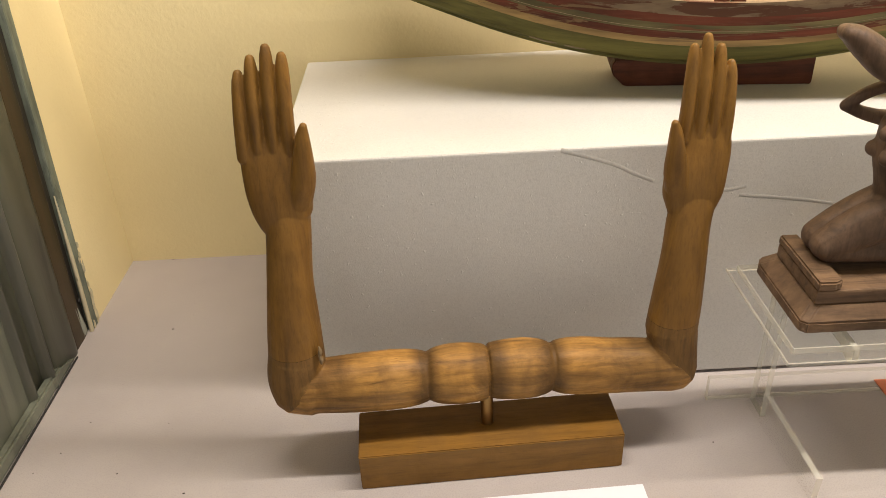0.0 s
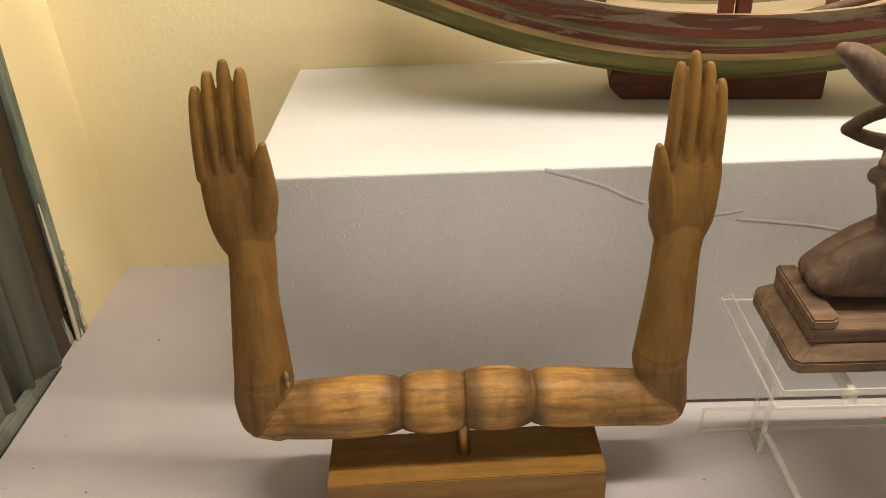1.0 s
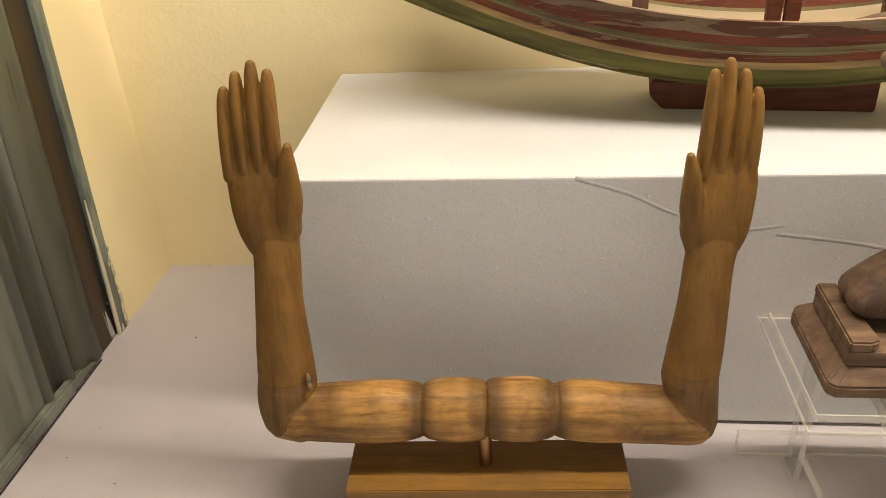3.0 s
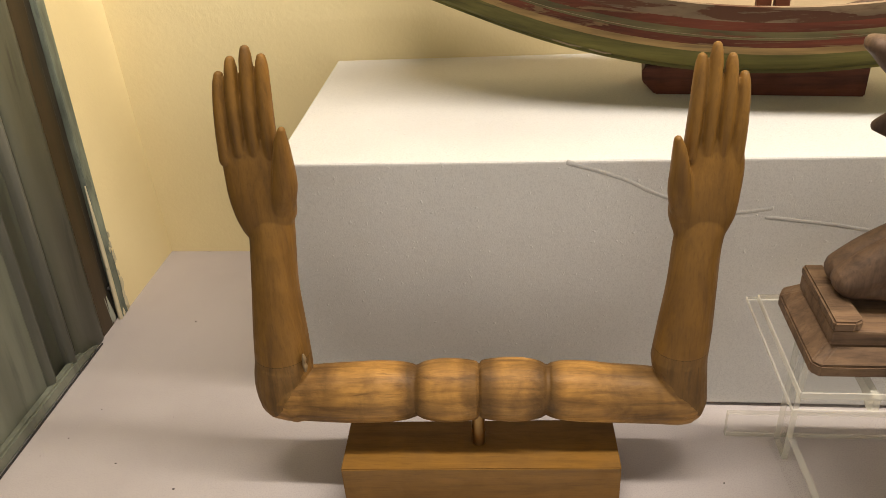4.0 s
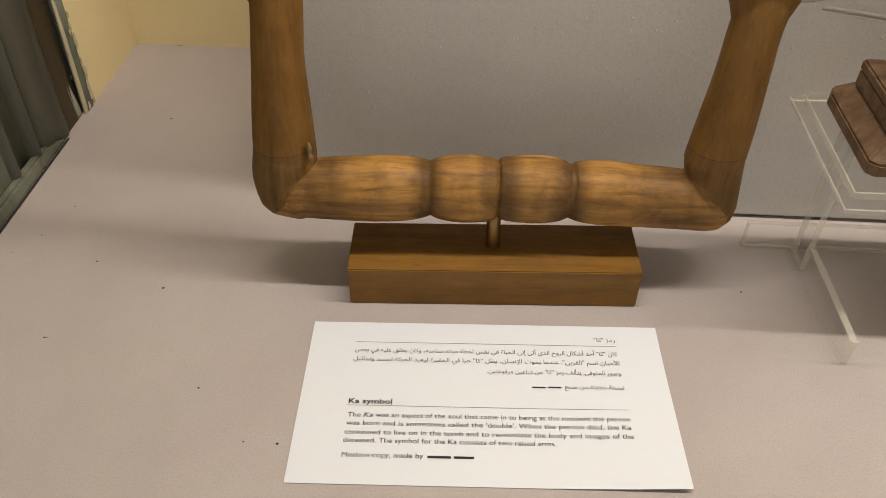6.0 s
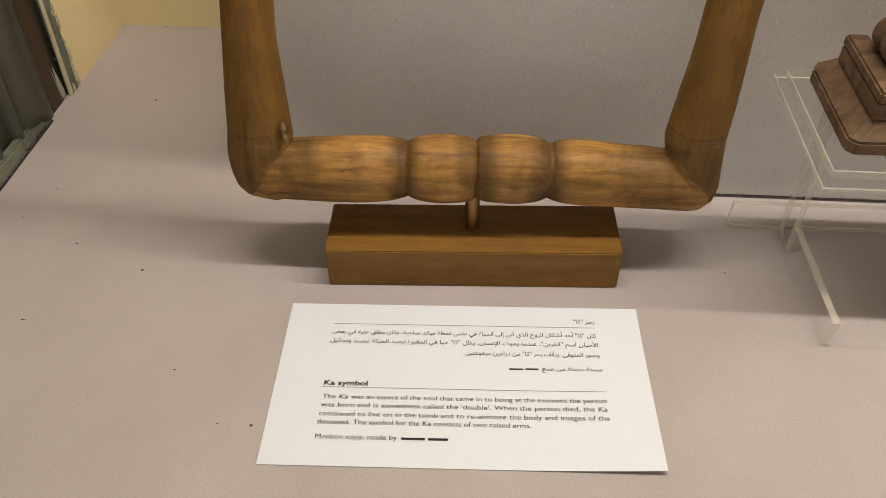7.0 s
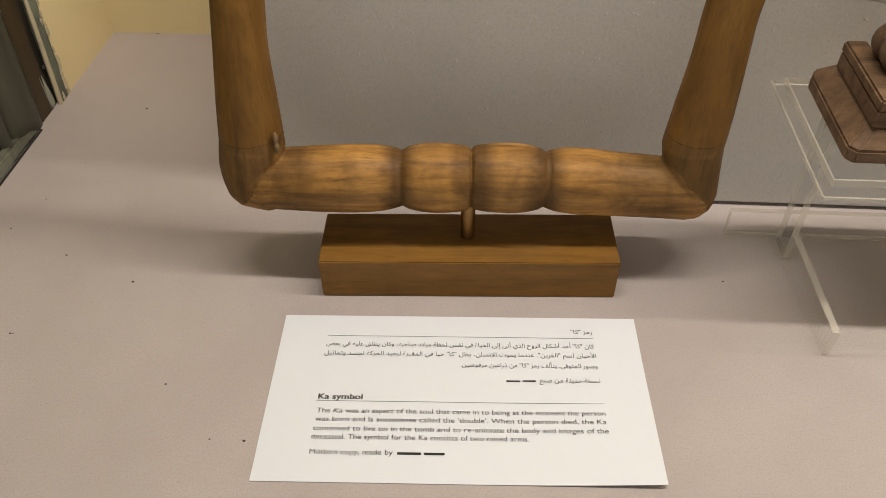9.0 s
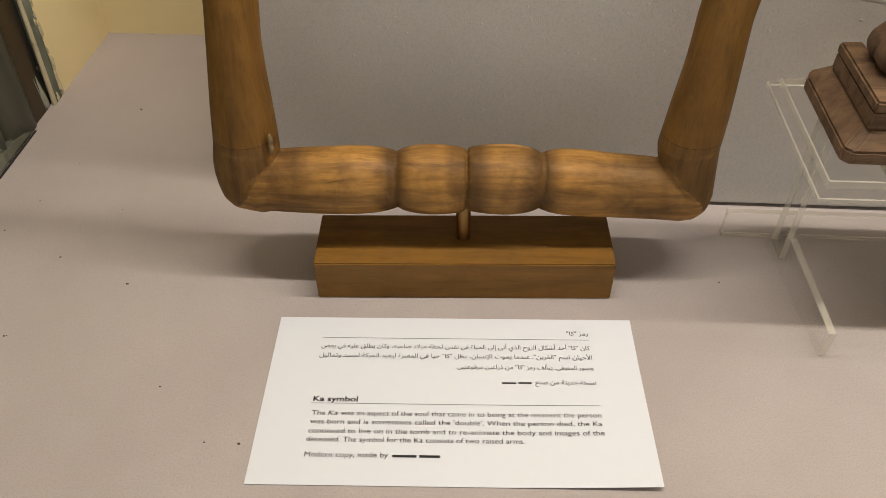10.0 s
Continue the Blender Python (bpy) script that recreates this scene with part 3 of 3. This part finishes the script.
MM = 0.001
for text, x0, x1, y in (
        ("\u0631\u0645\u0632 \"\u0643\u0627\"", 174.6, 187.5, -12.6),
        ("\u0643\u0627\u0646 \"\u0643\u0627\" \u0623\u062d\u062f \u0623\u0634\u0643\u0627\u0644 \u0627\u0644\u0631\u0648\u062d \u0627\u0644\u0630\u064a \u0623\u062a\u0649 \u0625\u0644\u0649 \u0627\u0644\u062d\u064a\u0627\u0629 \u0641\u064a \u0646\u0641\u0633 \u0644\u062d\u0638\u0629 \u0645\u064a\u0644\u0627\u062f \u0635\u0627\u062d\u0628\u0647\u060c \u0648\u0643\u0627\u0646 \u064a\u0637\u0644\u0642 \u0639\u0644\u064a\u0647 \u0641\u064a \u0628\u0639\u0636", 28.0, 187.4, -23.6),
        ("\u0627\u0644\u0623\u062d\u064a\u0627\u0646 \u0627\u0633\u0645 \"\u0627\u0644\u0642\u0631\u064a\u0646\". \u0639\u0646\u062f\u0645\u0627 \u064a\u0645\u0648\u062a \u0627\u0644\u0625\u0646\u0633\u0627\u0646\u060c \u064a\u0638\u0644 \"\u0643\u0627\" \u062d\u064a\u0627 \u0641\u064a \u0627\u0644\u0645\u0642\u0628\u0631\u0629 \u0644\u064a\u0639\u064a\u062f \u0627\u0644\u062d\u0631\u0643\u0629 \u0644\u062c\u0633\u062f \u0648\u062a\u0645\u0627\u062b\u064a\u0644", 27.7, 187.9, -30.6),
        ("\u0648\u0635\u0648\u0631 \u0627\u0644\u0645\u062a\u0648\u0641\u0649. \u064a\u062a\u0623\u0644\u0641 \u0631\u0645\u0632 \"\u0643\u0627\" \u0645\u0646 \u0630\u0631\u0627\u0639\u064a\u0646 \u0645\u0631\u0641\u0648\u0639\u062a\u064a\u0646.", 108.5, 187.8, -38.3),
        ("\u0646\u0633\u062e\u0629 \u062d\u062f\u064a\u062b\u0629 \u0645\u0646 \u0635\u0646\u0639", 153.5, 188.1, -48.8)):
    writing("arabic_line", joined(text), x0 * MM, x1 * MM, y * MM, 4.3 * MM, 0.0)
bar("name_bar", 0.1345, 0.1425, -0.0488, 0.0011)
bar("name_bar", 0.1440, 0.1515, -0.0486, 0.0011)
writing("title_line", "Ka symbol", 28.4 * MM, 53.5 * MM, -62.0 * MM, 4.9 * MM, 0.011 * 4.9 * MM * 2)
for words, x0, x1, y, slant in (
        ("The", 28.8, 36.3, -71.2, 0), ("Ka", 37.8, 43.2, -71.2, 0.25),
        ("was an aspect of the soul that came in to being at the moment the person", 45.0, 188.2, -71.1, 0),
        ("was born and is sometimes called the 'double'. When the person died, the Ka", 28.7, 188.1, -76.7, 0),
        ("continued to live on in the tomb and to re-animate the body and images of the", 28.5, 188.6, -82.6, 0),
        ("deceased. The symbol for the Ka consists of two raised arms.", 28.3, 145.5, -87.9, 0),
        ("Modern copy, made by", 28.6, 73.0, -97.2, 0)):
    writing("english_line", words, x0 * MM, x1 * MM, y * MM, 4.4 * MM, 0.0, slant)
bar("name_bar", 0.0752, 0.0880, -0.0970, 0.0015)
bar("name_bar", 0.0895, 0.1005, -0.0970, 0.0015)
bar("ruled_line", 0.0280, 0.1876, -0.0162, 0.00025, INK_LINE)
bar("ruled_line", 0.0275, 0.1885, -0.0634, 0.00025, INK_LINE)

# ---- clear stand with the kneeling figure ----
stand = thing("acrylic_stand", pose(0, 0, 0), "clear acrylic display stand with low feet and two top plates", "display stand")
def sheet(name, x0, x1, y0, y1, z0, z1, parent):
    """A cut piece of clear sheet: polished faces, pale edges."""
    bm = boxed(x0, x1, y0, y1, z0, z1, bev=0.0005, seg=1)
    thin = min(range(3), key=lambda i: (x1 - x0, y1 - y0, z1 - z0)[i])
    ob = part(name, bm, [CLEAR, EDGE], parent)
    for p in ob.data.polygons:
        p.material_index = 0 if abs(p.normal[thin]) > 0.9 else 1
    return ob


sheet("lower_plate", 0.2655, 0.520, -0.0275, 0.080, 0.1140, 0.1170, stand)
sheet("upper_plate", 0.2710, 0.5135, -0.0200, 0.075, 0.1172, 0.1222, stand)
def foot_sheet(x, s):
    """A foot of clear sheet that twists a little from its root to its toe."""
    bm = bmesh.new()
    thick = 0.0043
    ring = [(x, 0.0680, 0.0003), (x + s * 0.0082, -0.0297, 0.0003), (x + s * 0.0083, -0.0305, 0.0205), (x + s * 0.0063, 0.0560, 0.0205)]
    a = [bm.verts.new(p) for p in ring]
    b = [bm.verts.new((p[0] + thick, p[1], p[2])) for p in ring]
    bm.faces.new(a)
    bm.faces.new(b[::-1])
    for k in range(4):
        bm.faces.new((a[k], b[k], b[(k + 1) % 4], a[(k + 1) % 4]))
    foot = part("foot", bm, [CLEAR, EDGE], stand)
    for p in foot.data.polygons:
        p.material_index = 1 if p.normal.z > 0.7 or p.normal.y < -0.7 else 0


foot_sheet(0.2927, 1)
foot_sheet(0.4900, -1)
sheet("cross_bar", 0.2640, 0.525, 0.0712, 0.0755, 0.0003, 0.0220, stand)
sheet("upright", 0.2978, 0.3020, 0.0500, 0.0704, 0.0003, 0.1137, stand)
sheet("upright", 0.4870, 0.4913, 0.0500, 0.0704, 0.0003, 0.1137, stand)
bm = prism(bmesh.new(), [(-0.014, 0.1138), (-0.014, 0.1055), (-0.012, 0.1020), (-0.007, 0.1020), (0.002, 0.1065), (0.05, 0.1065), (0.05, 0.1138)], "x", 0.3125, 0.3165)
part("rib", bm, EDGE, stand)

base = thing("statue_base", pose(0.2800, -0.0072, 0.1224), "stepped reddish brown wooden base on the clear plate", "base")
bm = bmesh.new()


def frustum(bm, lo, hi, z0, z1, cut):
    """A block with clipped corners, more so behind; lo and hi are (x0, x1, y0, y1)."""
    rings = []
    for (x0, x1, y0, y1), z in ((lo, z0), (hi, z1)):
        o = [(x0 + cut, y0), (x1 - cut, y0), (x1, y0 + cut), (x1, y1 - 2 * cut), (x1 - cut, y1), (x0 + cut, y1), (x0, y1 - 2 * cut), (x0, y0 + cut)]
        rings.append([bm.verts.new((x, y, z)) for x, y in o])
    for k in range(8):
        bm.faces.new((rings[0][k], rings[0][(k + 1) % 8], rings[1][(k + 1) % 8], rings[1][k]))
    bm.faces.new(rings[0][::-1])
    bm.faces.new(rings[1])


frustum(bm, (0, 0.22, 0, 0.078), (0, 0.22, 0, 0.078), 0.0, 0.0075, 0.004)
frustum(bm, (0, 0.22, 0, 0.078), (0.0095, 0.2105, 0.0080, 0.070), 0.0076, 0.0165, 0.004)
bmesh.ops.bevel(bm, geom=list(bm.edges), offset=0.0009, segments=2, affect="EDGES")
part("lower_step", bm, STATUE_BASE, base)
part("upper_step", boxed(0.0090, 0.2110, 0.0072, 0.066, 0.0167, 0.0260, bev=0.0014), STATUE_BASE, base, "darker upper step")
bm = prism(bmesh.new(), [(0.0085, 0.0065), (0.020, 0.0062), (0.0245, 0.0090), (0.0250, 0.016), (0.0215, 0.030), (0.0205, 0.066), (0.0085, 0.066)], "z", 0.0262, 0.0326)
bmesh.ops.bevel(bm, geom=list(bm.edges), offset=0.0012, segments=2, affect="EDGES")
part("side_rail", bm, STATUE_BASE, base, "raised rail with a rounded end")


def kneeling_figure():
    bm = bmesh.new()
    yk = 0.034
    for s in (-1, 1):
        y = yk + 0.006 * s
        limb(bm, spline([((0.3035, y, 0.1645), 0.0098, 0.0110), ((0.3150, y, 0.1715), 0.0122, 0.0120), ((0.3290, y, 0.1790), 0.0140, 0.0130), ((0.3450, y, 0.1850), 0.0160, 0.0140)], 4), 20)
        limb(bm, spline([((0.3050, y, 0.1620), 0.0090, 0.0100), ((0.3400, y, 0.1600), 0.0085, 0.0100), ((0.3700, y, 0.1580), 0.0070, 0.0080)], 4), 16)
        limb(bm, spline([((0.3400, yk + 0.015 * s, 0.2370), 0.0055, 0.0055), ((0.3250, yk + 0.021 * s, 0.2390), 0.0043, 0.0043), ((0.3115, yk + 0.023 * s, 0.2445), 0.0036, 0.0036)], 4), 14)
        limb(bm, spline([((0.3115, yk + 0.023 * s, 0.2445), 0.0036, 0.0036), ((0.3220, yk + 0.020 * s, 0.2535), 0.0038, 0.0038), ((0.3360, yk + 0.014 * s, 0.2610), 0.0042, 0.0042)], 4), 14)
        limb(bm, [((0.3310, yk + 0.008 * s, 0.2230), 0.0070, 0.0070), ((0.3265, yk + 0.008 * s, 0.2225), 0.0052, 0.0052)], 14)
    limb(bm, spline([((0.3500, yk, 0.184), 0.0200, 0.0220), ((0.3450, yk, 0.203), 0.0160, 0.0170), ((0.3405, yk, 0.220), 0.0155, 0.0190), ((0.3390, yk, 0.235), 0.0140, 0.0190)], 5), 24)
    limb(bm, spline([((0.3400, yk, 0.240), 0.0070, 0.0070), ((0.3390, yk, 0.250), 0.0095, 0.0090), ((0.3390, yk, 0.262), 0.0100, 0.0100)], 4), 16)
    # the flat, worn load held on the head
    limb(bm, spline([((0.2965, yk + 0.012, 0.2925), 0.0048, 0.0080), ((0.3030, yk + 0.012, 0.2890), 0.0072, 0.0110), ((0.3120, yk + 0.010, 0.2820), 0.0088, 0.0130), ((0.3230, yk + 0.006, 0.2730), 0.0090, 0.0140), ((0.3420, yk, 0.2660), 0.0080, 0.0140)], 5), 20)
    return fused("kneeling_statue", bm, 0.0010, 3, [STATUE])


tagged(new("kneeling_statue", kneeling_figure()), "dark brown carved wooden statue kneeling on a stepped base", "statue")

# ---- painted boat model on the plinth ----
boat = thing("model_boat", pose(0.2175, 0.2210, PLINTH_Z, 0, 0, -6.3) @ Matrix.Diagonal((0.974, 0.974, 0.974, 1)), "painted wooden model boat with striped hull on a support", "model boat")
bm = prism(bmesh.new(), [(0.001, 0), (0.151, 0), (0.151, 0.0225), (-0.007, 0.0225), (-0.010, 0.018), (-0.009, 0.010)], "y", 0.0, 0.045)
bmesh.ops.bevel(bm, geom=list(bm.edges), offset=0.001, segments=2, affect="EDGES")
part("support", bm, SUPPORT, boat, "red-brown wooden support block")

MID, RISE, KEEL = 0.078, 0.92, 0.0195
# the hull's side from keel to rim, as (out, up)
SIDE = [(0.0, 0.0), (0.012, 0.0055), (0.021, 0.0125), (0.0325, 0.0220), (0.0385, 0.0285), (0.0440, 0.0352), (0.0495, 0.0425), (0.0545, 0.0500), (0.0585, 0.0610)]
CENTRE = 0.022


def hull_at(x, out, up, side):
    u = x - MID
    pinch = max(0.02, 1 - (abs(u) / (0.345 if u < 0 else 0.46)) ** 6)
    y = CENTRE + (side if side < 0 else 0.5) * (0.022 + out) * pinch
    return Vector((x, y, KEEL + RISE * min(abs(u), 0.2) ** 2 + 0.37 * max(0.0, abs(u) - 0.2) + up))


def strake(name, a, b, material, label=""):
    """One painted stripe of the hull, both sides, with a little thickness."""
    bm = bmesh.new()
    n = 60
    for side in (-1, 1):
        rows = []
        for d in (0, -0.004):
            for out, up in SIDE[a:b + 1]:
                rows.append([bm.verts.new(hull_at(MID - 0.300 + 0.740 * i / n, out + d, up, side)) for i in range(n + 1)])
        k = b - a + 1
        loop = list(range(k)) + list(range(2 * k - 1, k - 1, -1))
        for r0, r1 in zip(loop, loop[1:] + loop[:1]):
            for i in range(n):
                bm.faces.new((rows[r0][i], rows[r0][i + 1], rows[r1][i + 1], rows[r1][i]))
    return part(name, bm, material, boat, label)


strake("stripe", 0, 3, GREEN, "worn olive green bottom stripe")
strake("stripe", 3, 4, SAND, "sand-coloured stripe")
strake("stripe", 4, 5, RED, "dull red stripe")
strake("stripe", 5, 6, BEIGE, "greenish beige stripe")
strake("stripe", 6, 7, RED, "dull red stripe")
strake("rim", 7, 8, RIM, "cracked brown rim")
for level, name, mat in ((0.001, "bottom", GREEN), (0.040, "boat_deck", DECK)):
    bm = bmesh.new()
    n = 60
    out = float(np.interp(level, [p[1] for p in SIDE], [p[0] for p in SIDE])) - 0.002
    rows = [[bm.verts.new(hull_at(MID - 0.300 + 0.740 * i / n, out, level + dz, s)) for i in range(n + 1)] for s, dz in ((-1, 0), (1, 0), (1, -0.003), (-1, -0.003))]
    for r0, r1 in ((0, 1), (1, 2), (2, 3), (3, 0)):
        for i in range(n):
            bm.faces.new((rows[r0][i], rows[r0][i + 1], rows[r1][i + 1], rows[r1][i]))
    part(name, bm, mat, boat)
for x0, x1 in ((-0.078, -0.056), (-0.050, -0.033)):
    rows = [(hull_at(x0 + (x1 - x0) * f, 0.0085, 0.0036 + 0.0004 * math.sin(9 * f), -1) + Vector((0, -0.0003, 0)), 0.0009 * w, 0.0007 * w) for f, w in ((0, 0.4), (0.3, 1.0), (0.55, 0.7), (0.8, 1.0), (1, 0.4))]
    part("paint_chip", limb(bmesh.new(), spline(rows, 4), 10), DECK, boat, "pale chip in the green paint", smooth=True)
part("post", boxed(0.066, 0.076, -0.004, 0.006, 0.060, 0.125, bev=0.001), SUPPORT, boat, "red-brown post")
part("post", boxed(0.078, 0.088, -0.006, 0.004, 0.060, 0.125, bev=0.001), SUPPORT, boat, "red-brown post")
part("post", boxed(-0.026, -0.014, 0.020, 0.032, 0.060, 0.110, bev=0.001), STATUE, boat, "dark short post")
part("post", boxed(0.148, 0.156, 0.020, 0.028, 0.060, 0.115, bev=0.001), STATUE, boat, "dark short post")
part("oar", limb(bmesh.new(), [((0.115, -0.014, 0.0660), 0.0035, 0.0035), ((0.26, 0.010, 0.097), 0.0035, 0.0035)], 12), STATUE, boat, "dark thin oar", smooth=True)

# ---- small loose things ----
tag = tagged(part("paper_tag", boxed(0.402, 0.424, 0.066, 0.084, 0.0004, 0.0012), ORANGE), "small orange paper tag lying behind the stand", "tag")

bm = bmesh.new()
rng = random.Random(7)
spots = [(-0.186, 0.203), (-0.208, 0.128), (-0.180, 0.027), (0.255, 0.027), (-0.186, -0.042), (-0.043, -0.108), (-0.024, -0.108), (-0.219, 0.329), (0.021, -0.128), (-0.156, 0.077), (-0.243, 0.032), (-0.126, 0.005)]
spots += [(rng.uniform(-0.25, 0.28), rng.uniform(-0.14, 0.30)) for _ in range(10)]
for x, y in spots:
    if -0.018 < x < 0.22 and -0.13 < y < 0.06 or (x > -0.06 and y > 0.1):
        continue
    r = rng.uniform(0.0003, 0.0008)
    g = bmesh.ops.create_icosphere(bm, subdivisions=1, radius=r)
    for v in g["verts"]:
        v.co = Vector((x + v.co.x * rng.uniform(0.8, 2.2), y + v.co.y, r * 0.4 + v.co.z * 0.5))
tagged(part("crumbs", bm, CRUMB), "scattered dark crumbs and dust on the grey deck", "crumbs", kind="stuff")


def flake(y, z, size, seed):
    """A ragged lump of old plaster left on the frame's edge."""
    bm = bmesh.new()
    r = random.Random(seed)
    bmesh.ops.create_icosphere(bm, subdivisions=2, radius=1)
    for v in bm.verts:
        k = 0.75 + 0.9 * noise.noise(v.co * 2.6 + Vector((seed * 3.7, 0, 0)))
        v.co = Vector((0.0052 + v.co.x * 0.0013, y + v.co.y * size * 0.5 * k, z + v.co.z * size * k * r.uniform(1.2, 1.8)))
    part("plaster_flake", bm, PLASTER_BIT, casing, smooth=False)


for y, z, size, seed in ((0.2200, 0.010, 0.0065, 1), (0.2215, 0.024, 0.006, 2), (0.2195, 0.036, 0.004, 3), (0.2220, 0.046, 0.0055, 4), (0.2200, 0.058, 0.003, 5), (0.2205, 0.075, 0.005, 6), (0.2190, 0.088, 0.004, 7), (0.2160, 0.084, 0.0025, 8), (0.2205, 0.098, 0.003, 10), (0.2185, 0.003, 0.005, 11), (0.2125, 0.020, 0.004, 12), (0.2060, 0.072, 0.0022, 13)):
    flake(y, z, size, seed)

# runs of spilt paint and a small nail hole on the frame
part("paint_run", limb(bmesh.new(), spline([((0.0008, 0.1975, 0.048), 0.0008, 0.0006), ((0.0012, 0.1985, 0.036), 0.0021, 0.0010), ((0.0014, 0.1995, 0.024), 0.0036, 0.0013), ((0.0012, 0.2010, 0.018), 0.0030, 0.0010)], 5), 14, up=(1, 0, 0)), SMEAR, casing, "pale grey run of spilt paint", smooth=True)
part("paint_run", limb(bmesh.new(), spline([((0.0008, 0.1925, 0.060), 0.0005, 0.0004), ((0.0010, 0.1945, 0.040), 0.0012, 0.0006), ((0.0010, 0.1975, 0.008), 0.0009, 0.0005)], 5), 12, up=(1, 0, 0)), FRAME_BEAD, casing, "thin grey run of paint", smooth=True)
ring = bmesh.new()
bmesh.ops.create_cone(ring, segments=16, radius1=0.0021, radius2=0.0016, depth=0.0012, cap_ends=True)
hole = part("nail_head", ring, DARK, casing, "dark nail head")
hole.matrix_basis = pose(0.0018, 0.2045, 0.050, 0, 90, 0)
